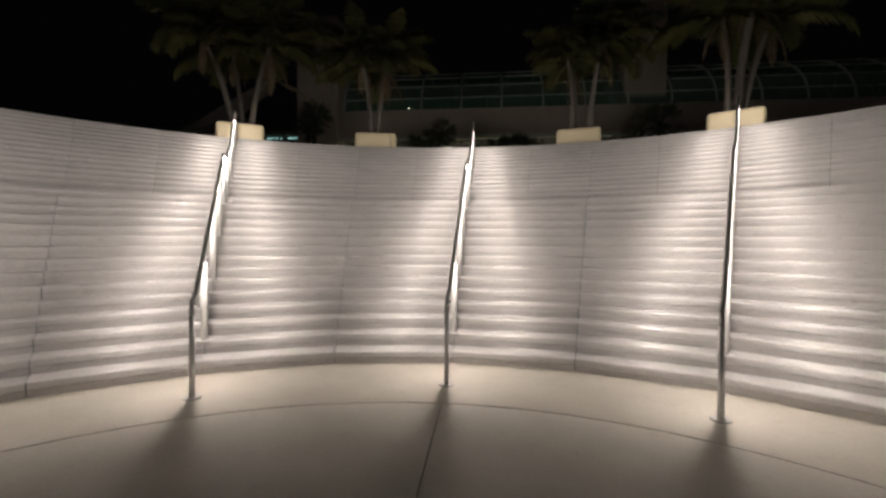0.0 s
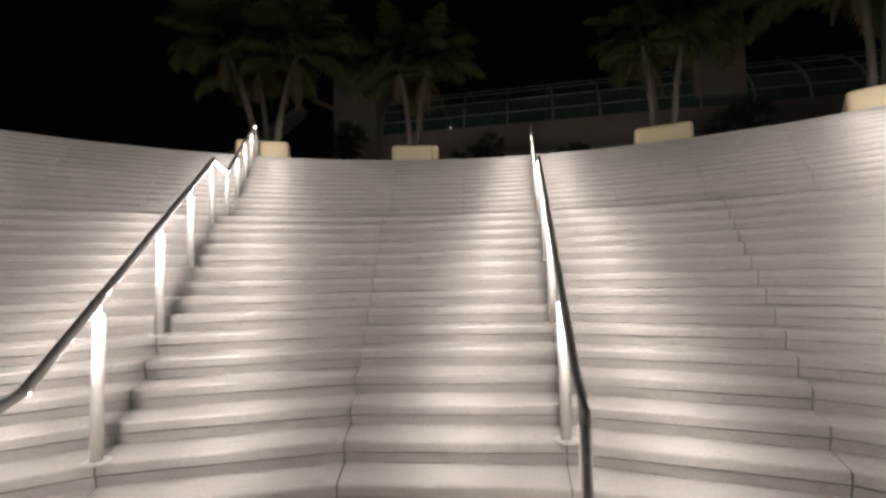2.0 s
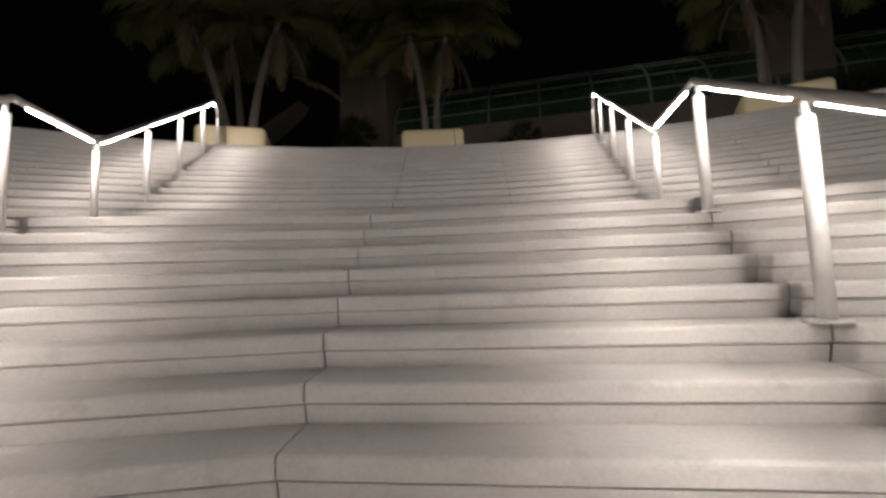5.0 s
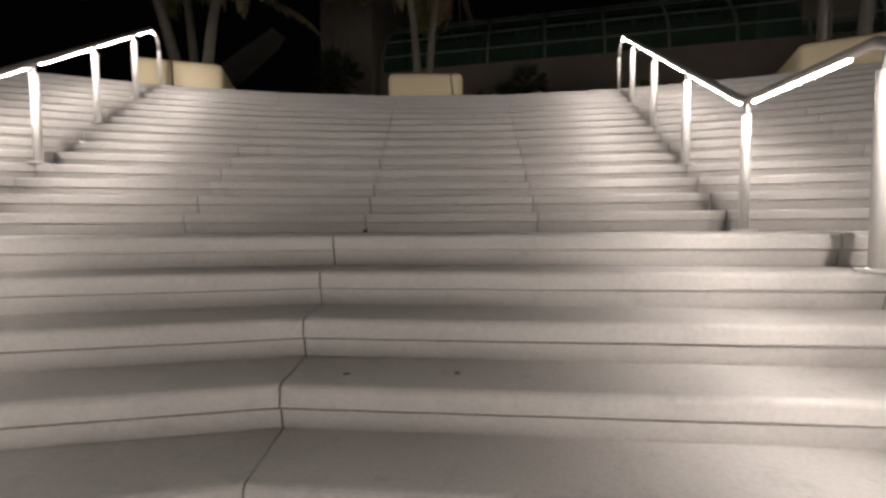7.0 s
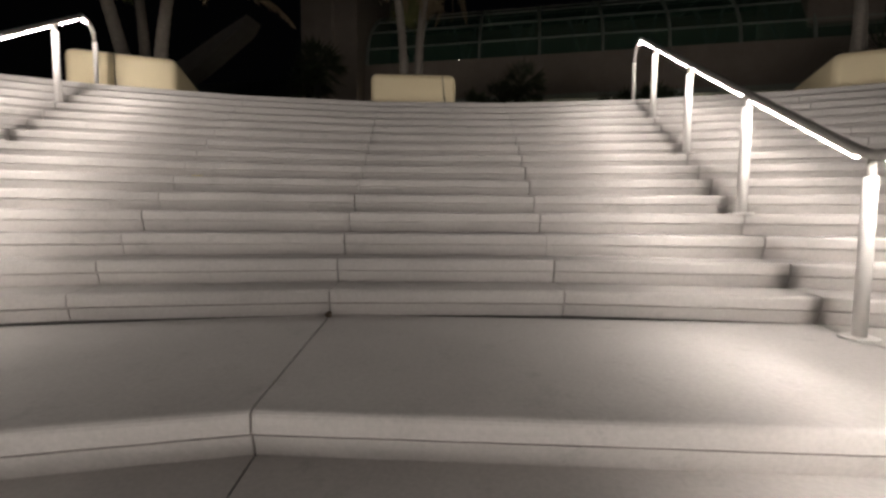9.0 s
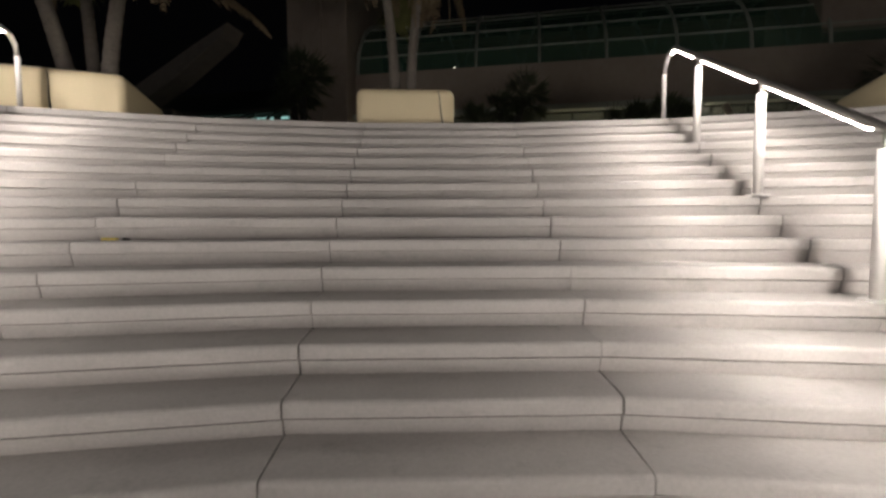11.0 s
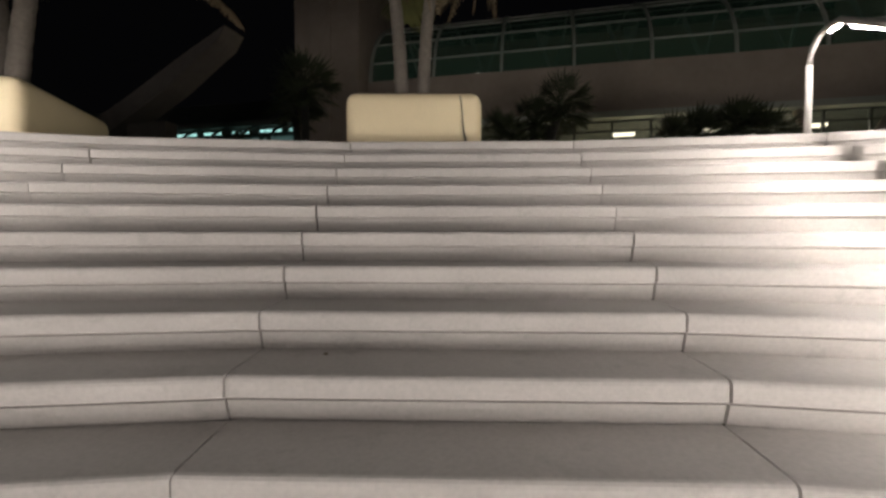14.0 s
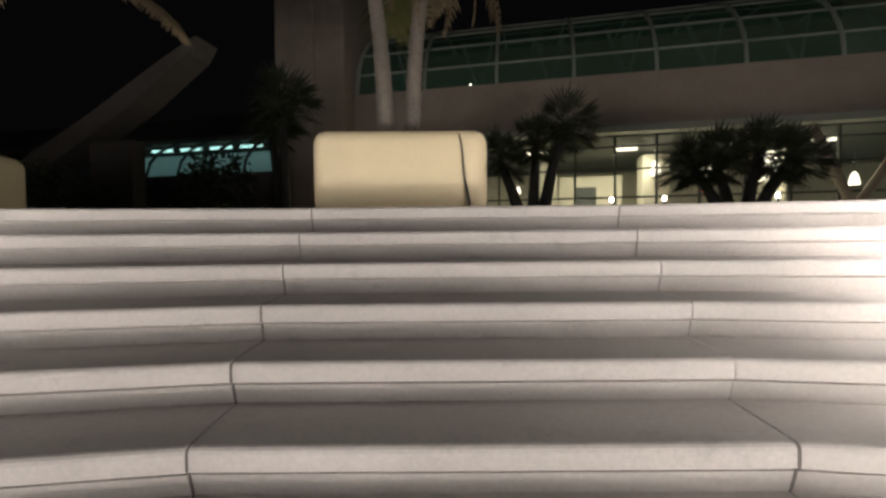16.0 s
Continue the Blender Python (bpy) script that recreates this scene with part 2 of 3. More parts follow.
# ---------------------------------------------------------------- railings
def build_railing():
    root = empty("handrail", Matrix(), "white steel handrail with a glowing light strip under its tube", "handrail", "handrails of the stairs")
    V = lambda r, z, x=0.0: Vector((x, r, z))
    part("foot_post", tube([V(FOOT[0][0], 0), V(FOOT[0][0], 0.86)], 0.029, 14), PAINT, root, "white painted foot post", True)
    part("end_post", tube([V(END_R, TOP), V(END_R, 5.76)], 0.029, 14), PAINT, root, "white painted end post", True)
    path = [V(FOOT[0][0], 0.86)] + [V(*p) for p in FOOT[1:]] + [V(5.72, rail_z(5.72))]
    path += [V(10.06, rail_z(10.06)), V(10.14, rail_z(10.12) + 0.012), V(10.24, rail_z(10.24))]
    path += [V(11.34, rail_z(11.34)), V(11.42, rail_z(11.42) + 0.004), V(11.52, rail_z(11.52))]
    path += [V(15.86, rail_z(15.86)), V(15.97, 5.985), V(END_R - 0.22, 5.99), V(END_R - 0.12, 5.97), V(END_R - 0.03, 5.89), V(END_R, 5.76)]
    part("tube", tube(path, 0.027, 14), STEEL, root, "round grey-painted steel tube", True)
    for r, n in POSTS:
        z0, z1 = n * RISE, rail_z(r)
        p = part("post", tube([V(r, z0), V(r, z1 - 0.11)], 0.038 if n != 15 else 0.032, 14), PAINT, root, "white painted post", True)
        part("neck", tube([V(r, z1 - 0.11), V(r, z1 - 0.02)], 0.019, 10), STEEL, p, "thin steel neck", True)
        part("base_plate", tube([V(r, z0), V(r, z0 + 0.011), V(r, z0 + 0.015)], [0.088, 0.088, 0.082], 24), PAINT, p)
    part("base_plate", tube([V(FOOT[0][0], 0), V(FOOT[0][0], 0.011), V(FOOT[0][0], 0.015)], [0.088, 0.088, 0.082], 24), STEEL, root, "bolted floor plate")
    part("base_plate", tube([V(END_R, TOP), V(END_R, TOP + 0.011), V(END_R, TOP + 0.015)], [0.08, 0.08, 0.074], 24), PAINT, root)
    cuts = [5.45] + [r for r, n in POSTS if n < 15]
    spans = [(a + 0.09, b - 0.09) for a, b in zip(cuts, cuts[1:])] + [(10.30, 11.26)]
    cuts = [r for r, n in POSTS if n >= 15]
    spans += [(a + 0.09, b - 0.09) for a, b in zip(cuts, cuts[1:])] + [(15.36, 15.84), (15.97, END_R - 0.24)]
    for a, b in spans:
        pa, pb = V(a, rail_z(a)), V(b, rail_z(b))
        d = (pb - pa).normalized()
        down = Vector((0, d.z, -d.y)) if d.y > 0 else Vector((0, -d.z, d.y))
        # a row of small diodes under the tube, facing down and up the flight, below a pale carrier
        carrier = bmesh.new()
        for q in (pa, pb):
            for off, x in ((0.020, -0.019), (0.020, 0.019), (0.027, 0.019), (0.027, -0.019)):
                carrier.verts.new(q + down * off + Vector((x, 0, 0)))
        carrier.verts.ensure_lookup_table()
        v = carrier.verts
        for i in range(4):
            carrier.faces.new((v[i], v[(i + 1) % 4], v[4 + (i + 1) % 4], v[4 + i]))
        carrier.faces.new([v[i] for i in range(4)])
        carrier.faces.new([v[4 + i] for i in range(4)])
        bm = bmesh.new()
        low = pa if pa.z < pb.z else pb
        up = (pb - pa).normalized() * (1 if pa.z < pb.z else -1)
        across = Vector((0.011, 0, 0))
        for i in range(int((pb - pa).length / 0.026)):
            o = low + up * 0.026 * i + down * 0.028
            crest, heel = o + up * 0.010 + down * 0.011, o + up * 0.0125
            ring = [bm.verts.new(p + across * s) for p in (o, crest, heel) for s in (-1, 1)]
            bm.faces.new((ring[0], ring[1], ring[3], ring[2])).material_index = 1
            bm.faces.new((ring[2], ring[3], ring[5], ring[4]))
        part("strip_carrier", carrier, PAINT, root)
        strip = part("light_strip", bm, STRIP, root, "glowing white light strip")
        strip.data.materials.append(STRIP_LOW)
    return root


rail = build_railing()
for k in RAILS:
    if k != 0:
        copy_thing(rail, pose(0, 0, 0, 0, 0, -k * BAY))

# ---------------------------------------------------------------- planters
PL_W, PL_D, PL_H, PL_R = 1.58, 2.0, 0.77, 16.97


def build_planter():
    root = empty("planter", Matrix(), "cream square concrete planter with rounded edges", "planter", "planters along the terrace edge")
    bm = box((-PL_W / 2, 0, 0), (PL_W / 2, PL_D, PL_H), 0.125)
    part("body", bm, CREAM, root, "", True)
    part("soil", box((-PL_W / 2 + 0.13, 0.13, PL_H - 0.02), (PL_W / 2 - 0.13, PL_D - 0.13, PL_H + 0.012)), SOIL, root, "dark soil")
    return root


def place(r, deg):
    return Matrix.Translation(polar(r, deg, TOP)) @ pose(0, 0, 0, 0, 0, -deg)


planter = build_planter()
PLANTERS = (-29.2, -12.92, 13.1, 29.4)
planter.matrix_basis = place(PL_R, PLANTERS[0])
for d in PLANTERS[1:]:
    copy_thing(planter, place(PL_R, d))
for d, x in ((-29.2, -0.1), (-12.92, 0.53)):
    m = place(PL_R, d)
    c = part("cable", tube([m @ Vector((x + 0.007 * math.sin(i * 1.3) + 0.09 * i / 7 * (1 if x > 0 else 0.3), -0.014, PL_H * (0.92 - 0.13 * i))) for i in range(8)], [0.006, 0.006, 0.006, 0.007, 0.009, 0.013, 0.013, 0.011], 6), DARK)
    tagged(c, "dark irrigation cable hanging down a planter", "cable")

# ---------------------------------------------------------------- palms
rng = random.Random(4)


def frond_into(bm, base, yaw, lift, length, droop, width=0.46, leaflets=64):
    """One arching feather frond: a thin rib and two rows of leaflets."""
    side = Vector((math.cos(yaw), math.sin(yaw), 0))
    path = []
    n = 14
    p = Vector(base)
    ang = lift
    for i in range(n + 1):
        path.append(p.copy())
        p = p + (side * math.cos(ang) + Vector((0, 0, math.sin(ang)))) * (length / n)
        ang -= droop / n * (0.5 + 1.2 * i / n)
    add_tube(bm, path, [0.022 * (1 - 0.8 * i / n) for i in range(n + 1)], 4, False)
    cross = Vector((-side.y, side.x, 0))
    for j in range(leaflets):
        f = 0.12 + 0.88 * j / (leaflets - 1)
        i = min(int(f * n), n - 1)
        q = path[i].lerp(path[i + 1], f * n - i)
        d = (path[i + 1] - path[i]).normalized()
        l = width * 1.5 * math.sin(math.pi * min(0.97, 0.18 + 0.8 * f)) ** 0.7
        for s in (-1, 1):
            tip = q + (cross * s * 0.75 + d * 0.55 + Vector((0, 0, -0.35 - 0.35 * rng.random()))) * l * (0.8 + 0.4 * rng.random())
            mid = q.lerp(tip, 0.5) + Vector((0, 0, 0.05))
            w = d * 0.03
            a, b = bm.verts.new(q - w * 0.5), bm.verts.new(q + w * 0.5)
            c, e, t = bm.verts.new(mid - w), bm.verts.new(mid + w), bm.verts.new(tip)
            bm.faces.new((a, b, e, c))
            bm.faces.new((c, e, t))


def palm(base, top, crown=16, radius=0.1, size=2.2, skirt=3, label="tall feather palm with a pale ringed trunk in a planter"):
    base, top = Vector(base), Vector(top)
    root = empty("palm_tree", Matrix.Translation(base), label, "palm tree", "palms in the planters")
    rel = top - base
    pts, rad = [], []
    n = 34
    for i in range(n + 1):
        f = i / n
        bend = math.sin(math.pi * f) * 0.06 * rel.length
        off = Vector((rel.x, rel.y, 0))
        dirn = off.normalized() if off.length > 0.05 else Vector((1, 0, 0))
        pts.append(Vector((rel.x * f, rel.y * f, rel.z * f)) + dirn * bend * -0.5)
        rad.append(radius * (1.18 - 0.42 * f) * (1.0 + (0.05 if i % 2 else -0.03)) * (1.25 if i == 0 else 1))
    part("trunk", tube(pts, rad, 12), BARK, root, "pale grey ringed trunk", True)
    bm = bmesh.new()
    for i in range(int(crown * 1.5)):
        frond_into(bm, rel + Vector((0, 0, rng.uniform(-0.15, 0.35))), i * 2.4 + rng.random() * 0.5, rng.uniform(0.15, 1.4), size * rng.uniform(0.65, 1.1), rng.uniform(1.2, 2.0))
    part("crown", bm, LEAF, root, "arching green fronds")
    if skirt:
        bm = bmesh.new()
        for i in range(skirt):
            frond_into(bm, rel + Vector((0, 0, -0.12)), i * 2.4 + rng.random(), rng.uniform(-1.35, -0.8), size * rng.uniform(0.45, 0.7), 0.7, 0.16, 18)
        part("dead_fronds", bm, DEAD, root, "brown dead fronds hanging down")
    return root


SOIL_Z = TOP + PL_H
palm((-4.2, 17.4, SOIL_Z), (-4.62, 17.5, 9.0), 22, 0.085, 2.3, 3)
palm((-3.93, 17.45, SOIL_Z), (-3.6, 17.6, 8.8), 22, 0.08, 2.3, skirt=12)
palm((-9.0, 15.6, SOIL_Z), (-9.75, 15.0, 9.1), 24, 0.1, 2.7)
palm((-8.78, 15.8, SOIL_Z), (-9.3, 16.0, 8.8), 16, 0.08, 2.4)
palm((-8.3, 15.6, SOIL_Z), (-7.75, 15.9, 9.0), 24, 0.095, 2.7, 8)
palm((3.78, 17.35, SOIL_Z), (3.62, 17.4, 8.7), 18, 0.075)
palm((4.42, 17.3, SOIL_Z), (4.95, 17.4, 9.3), 22, 0.095, 2.5)
palm((3.98, 17.5, SOIL_Z), (3.9, 17.8, 8.5), 12, 0.06, 2.0)
palm((8.45, 15.5, SOIL_Z), (8.3, 15.6, 9.2), 22, 0.09, 2.8)
palm((8.72, 15.4, SOIL_Z), (9.35, 15.5, 9.9), 26, 0.13, 3.0)
palm((9.0, 15.6, SOIL_Z), (9.9, 15.7, 9.0), 22, 0.11, 2.8)

# a long dead frond hanging from the palms beside the first handrail
bm = bmesh.new()
frond_into(bm, (0, 0, 0), -0.15, -0.3, 2.2, 0.7, 0.2, 70)
droop = part("dead_frond", bm, DEAD)
droop.matrix_basis = Matrix.Translation((-8.35, 17.5, 8.35))
tagged(droop, "long brown dead palm frond drooping from a crown", "palm frond")

# ---------------------------------------------------------------- building behind the terrace
FY = 28.0
building = empty("convention_building", Matrix.Translation((0, FY, TOP)), "large beige concrete building with a green glass vault, at night", "building")
B = lambda x0, y0, z0, x1, y1, z1, bevel=0.0: box((x0, y0 - FY, z0 - TOP), (x1, y1 - FY, z1 - TOP), bevel)
part("wall", B(-9.2, FY, 8.5, 40, FY + 0.5, 10.3), FACADE, building, "plain beige concrete band")
part("tower", B(-11.8, FY - 0.9, TOP, -9.1, FY + 4, 16.2, 0.05), FACADE, building, "tall square concrete tower")
part("tower_fin", B(-11.1, FY - 1.05, TOP, -10.2, FY - 0.9, 16.1, 0.04), FACADE, building)
part("tower", B(9.1, FY + 0.2, 10.3, 11.7, FY + 4, 21, 0.05), FACADE, building, "tall square concrete tower")
part("canopy", B(-9.2, FY - 0.35, 8.28, 40, FY + 0.1, 8.497), MULLION, building, "thin pale metal canopy edge")
part("roof", B(-9.2, FY + 7, 14.2, 40, FY + 30, 14.6), FACADE, building)
part("rear_wall", B(-9.2, FY + 29, TOP, 40, FY + 29.4, 14.2), FACADE, building)


def vault(f):
    """Depth and height of the glass vault at f, 0 (foot) to 1 (crown)."""
    a = f * math.pi / 2
    return FY + 0.1 + 7.0 * (1 - math.cos(a)), 10.3 + 4.2 * math.sin(a)


PANEL = 2.62
X0 = -9.0
ROWS_F = (0.0, 0.12, 0.27, 0.42, 0.6, 0.8, 1.0)
for i in range(18):
    for fa, fb in zip(ROWS_F, ROWS_F[1:]):
        (ya, za), (yb, zb) = vault(fa), vault(fb)
        q = [(X0 + i * PANEL + 0.03, ya, za), (X0 + (i + 1) * PANEL - 0.03, ya, za), (X0 + (i + 1) * PANEL - 0.03, yb, zb), (X0 + i * PANEL + 0.03, yb, zb)]
        bm = bmesh.new()
        v1 = [bm.verts.new(Vector(p) - Vector((0, FY, TOP))) for p in q]
        v2 = [bm.verts.new(Vector(p) - Vector((0, FY - 0.03, TOP - 0.01))) for p in q]
        bm.faces.new(v1)
        bm.faces.new(v2[::-1])
        for k in range(4):
            bm.faces.new((v1[k], v2[k], v2[(k + 1) % 4], v1[(k + 1) % 4]))
        part("pane", bm, GREEN_GLASS, building)
for i in range(19):
    x = X0 + i * PANEL
    path = [Vector((x, y - FY - 0.05, z - TOP)) for y, z in (vault(f / 12) for f in range(13))]
    part("rib", tube(path, 0.085 if i == 0 else 0.06, 6), MULLION, building, "pale curved rib")
for f in ROWS_F[1:-1]:
    y, z = vault(f)
    part("purlin", tube([(X0, y - FY, z - TOP), (X0 + 18 * PANEL, y - FY, z - TOP)], 0.04, 6), MULLION, building)
for i in range(18):
    x = X0 + i * PANEL
    part("brace", tube([(x + 1.9, 0.9, 5.2), (x + 1.25, 1.2, 7.2)], 0.07, 6), MULLION, building, "slanted inner strut")
    part("brace", tube([(x + 1.9, 0.9, 5.2), (x + 2.4, 1.2, 7.2)], 0.05, 6), MULLION, building)
for x in (-2.22, 2.03):
    part("roof_fan", tube([(x, 0.6 + 6.2, 8.9), (x, 6.8, 9.9), (x, 6.8, 10.1)], [0.25, 0.34, 0.2], 12), MULLION, building, "round roof vent")

# entrance hall under the concrete band
part("hall_floor", B(-9.0, FY + 0.1, TOP, 40, FY + 12, TOP + 0.02), INNER, building)
part("hall_back", B(-9.0, FY + 9, TOP + 0.02, 40, FY + 9.3, 8.3), INNER, building)
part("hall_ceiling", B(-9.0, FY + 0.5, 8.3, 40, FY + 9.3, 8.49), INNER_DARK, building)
for x0, x1, z1 in ((-2.6, -1.5, 8.2), (1.9, 2.9, 8.2), (6.2, 7.0, 8.2), (12, 13, 8.2)):
    part("column", B(x0, FY + 3.5, TOP + 0.02, x1, FY + 4.5, z1), INNER, building)
part("partition", B(-1.3, FY + 5, TOP + 0.02, 1.4, FY + 5.3, 7.6), INNER, building)
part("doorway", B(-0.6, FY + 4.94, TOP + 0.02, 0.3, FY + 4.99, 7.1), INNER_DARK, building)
for i in range(30):
    x = -8.9 + i * 1.3
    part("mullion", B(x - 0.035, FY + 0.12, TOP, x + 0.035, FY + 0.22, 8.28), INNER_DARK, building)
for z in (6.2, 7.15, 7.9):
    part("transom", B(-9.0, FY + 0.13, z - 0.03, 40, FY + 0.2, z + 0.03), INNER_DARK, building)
for i in range(15):
    x = -8.9 + i * 2.6
    ob = part("entrance_pane", B(x + 0.04, FY + 0.16, TOP + 0.02, x + 2.56, FY + 0.175, 8.27), CLEAR_GLASS, building)
    ob.visible_shadow = False
for x, z, w in ((-3.1, 6.9, 0.12), (2.3, 7.62, 0.24), (4.14, 7.5, 0.22), (6.34, 7.55, 0.46), (9.06, 6.95, 0.2), (13.5, 7.2, 0.24)):
    shade = [(x, 3.2, z - TOP + dz * w) for dz in (-1.3, -1.2, -0.2, 0.7, 1.1)]
    part("pendant_lamp", tube(shade, [w * 0.8, w * 0.85, w * 0.7, w * 0.45, w * 0.1], 16), LOBBY_LAMP, building, "glowing bell-shaped hall lamp", True)
    part("lamp_cord", tube([(x, 3.2, z - TOP + 1.0 * w), (x, 3.2, 8.3 - TOP)], 0.012, 6), INNER_DARK, building)
for i in range(7):
    part("ceiling_lamp", B(-6 + i * 3.3, FY + 2.2, 8.2, -5.2 + i * 3.3, FY + 2.5, 8.298), LOBBY_LAMP, building, "glowing hall ceiling lamp")
for x in (-5.5, 0.5, 6.5):
    hall = bpy.data.lights.new("hall_ceiling_light", "AREA")
    hall.shape, hall.size, hall.size_y, hall.energy, hall.color = "RECTANGLE", 3.0, 0.4, 60.0, (1.0, 0.95, 0.72)
    new("hall_ceiling_light", hall).matrix_world = pose(x, FY + 2.8, 8.25)
# one wide lamp added to brighten the vault, in place of its tiny lamps
vault_light = bpy.data.lights.new("vault_light", "AREA")
vault_light.shape, vault_light.size, vault_light.size_y, vault_light.energy, vault_light.color = "RECTANGLE", 34.0, 0.5, 24.0, (0.8, 1.0, 0.82)
new("vault_light", vault_light).matrix_world = pose(14, FY + 5.0, 13.2, 0, 0, 0)
part("vault_floor", B(-8.9, FY + 0.55, 10.1, 38.5, FY + 28.9, 10.25), INNER, building)
for x, z in ((-5.0, 11.2), (9.5, 11.5)):
    part("spot_lamp", B(x - 0.022, FY + 2.4, z - 0.02, x + 0.022, FY + 2.44, z + 0.02, 0.008), WHITE_LAMP, building, "tiny glowing lamp behind the glass")
part("sign_lamp", B(3.55, FY + 2.0, 6.5, 3.75, FY + 2.1, 6.75), RED_LAMP, building, "small red lamp")

for x0, z0, x1, z1 in ((5.7, 8.2, 7.0, 5.2), (8.4, 8.2, 6.6, 5.2), (8.6, 8.2, 9.9, 5.2)):
    part("slanted_column", tube([(x0, -0.3, z0 - TOP), (x1, -0.3, z1 - TOP)], 0.13, 10), FACADE, building, "slanted concrete column", True)

# side wing with lit curved windows and a slanted concrete buttress
wing = empty("side_wing", Matrix.Translation((-18, FY, TOP)), "low dark wing with rows of teal-lit curved windows", "building")
W = lambda x0, y0, z0, x1, y1, z1, bevel=0.0: box((x0 + 18, y0 - FY, z0 - TOP), (x1 + 18, y1 - FY, z1 - TOP), bevel)
part("base_wall", W(-34, FY, TOP, -12.2, FY + 0.5, 7.6), WING_CONCRETE_SHADED, wing)
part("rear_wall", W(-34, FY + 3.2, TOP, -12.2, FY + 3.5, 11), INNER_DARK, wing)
part("roof", W(-34, FY + 1.7, 9.35, -12.2, FY + 3.2, 9.6), WING_CONCRETE_SHADED, wing)
for i in range(7):
    x = -12.4 - i * 1.55
    for (ya, za), (yb, zb), lit in (((0.02, 7.62), (0.22, 8.2), 0), ((0.25, 8.24), (0.75, 8.75), 0), ((0.8, 8.79), (1.5, 9.2), 1)):
        bm = bmesh.new()
        pts = [Vector((x + 18 + dx, y, z - TOP)) for dx, y, z in ((0, ya, za), (-1.4, ya, za), (-1.4, yb, zb), (0, yb, zb))]
        v1 = [bm.verts.new(p) for p in pts]
        v2 = [bm.verts.new(p + Vector((0, 0.03, -0.02))) for p in pts]
        bm.faces.new(v1)
        bm.faces.new(v2[::-1])
        for k in range(4):
            bm.faces.new((v1[k], v2[k], v2[(k + 1) % 4], v1[(k + 1) % 4]))
        part("pane", bm, CLEAR_GLASS, wing)
    part("rib", tube([(x + 18.08, y, z - TOP) for y, z in ((0.0, 7.6), (0.2, 8.2), (0.7, 8.77), (1.5, 9.25), (1.9, 9.4))], 0.06, 6), INNER_DARK, wing)
    part("tube_lamp", W(x - 1.25, FY + 1.6, 8.98, x - 0.15, FY + 1.66, 9.1), glow("teal_tube_lamp", (0.5, 1.0, 0.93), 0.4) if i == 0 else bpy.data.materials["teal_tube_lamp"], wing, "glowing teal lamp")
# upright sheet with its own glow, added for the lit room behind the panes
part("glow_panel", W(-24, FY + 2.6, 7.6, -12.4, FY + 2.7, 9.0), TEAL_GLOW, wing, "upright teal sheet glowing behind the wing windows")
BUTT = ((-22.4, 5.1), (-19.4, 6.5), (-16.6, 7.7), (-14.2, 9.0), (-12.3, 10.3), (-12.0, 10.75), (-13.35, 10.1), (-15.9, 8.75), (-19.6, 7.0), (-23.6, 5.1))
buttress = bmesh.new()
for y in (FY - 4.5, FY - 3.6):
    for x, z in BUTT:
        buttress.verts.new((x, y, z))
buttress.verts.ensure_lookup_table()
v = buttress.verts
for i in range(len(BUTT)):
    buttress.faces.new((v[i], v[(i + 1) % 10], v[10 + (i + 1) % 10], v[10 + i]))
buttress.faces.new([v[i] for i in range(10)])
buttress.faces.new([v[10 + i] for i in range(10)])
b = part("slanted_buttress", buttress, WING_CONCRETE_SHADED, wing)
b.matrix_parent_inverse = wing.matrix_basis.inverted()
part("pillar", W(-16.2, FY - 4.2, TOP, -14.6, FY - 3.75, 8.0), WING_CONCRETE_SHADED, wing)


# ---------------------------------------------------------------- shrubs and small palms on the terrace
def shrub(base, w, d, h, count, name="shrub", label="dark rounded shrub on the terrace, unlit", seed=1):
    r = random.Random(seed)
    root = empty(name, Matrix.Translation(base), label, "shrub", "shrubs in front of the building")
    bm = bmesh.new()
    for _ in range(count):
        u, t = r.uniform(0, 6.283), r.random()
        rad = r.random() ** 0.4
        c = Vector((math.cos(u) * rad * w * math.sqrt(1 - t * t * 0.8), math.sin(u) * rad * d * math.sqrt(1 - t * t * 0.8), 0.1 + t * h * r.uniform(0.7, 1.05)))
        a = Vector((r.uniform(-1, 1), r.uniform(-1, 1), r.uniform(-0.3, 1))).normalized()
        b2 = a.cross(Vector((r.uniform(-1, 1), r.uniform(-1, 1), r.uniform(-1, 1)))).normalized()
        s = r.uniform(0.1, 0.2)
        vs = [bm.verts.new(c + p) for p in (-b2 * s * 0.3, a * s, b2 * s * 0.3, -a * s * 0.5)]
        bm.faces.new(vs)
    part("foliage", bm, SHRUB, root)
    part("stem", tube([(0, 0, 0), (0.02, 0, h * 0.5), (0.0, 0.03, h * 0.8)], [0.06, 0.045, 0.02], 6), BARK, root)
    return root


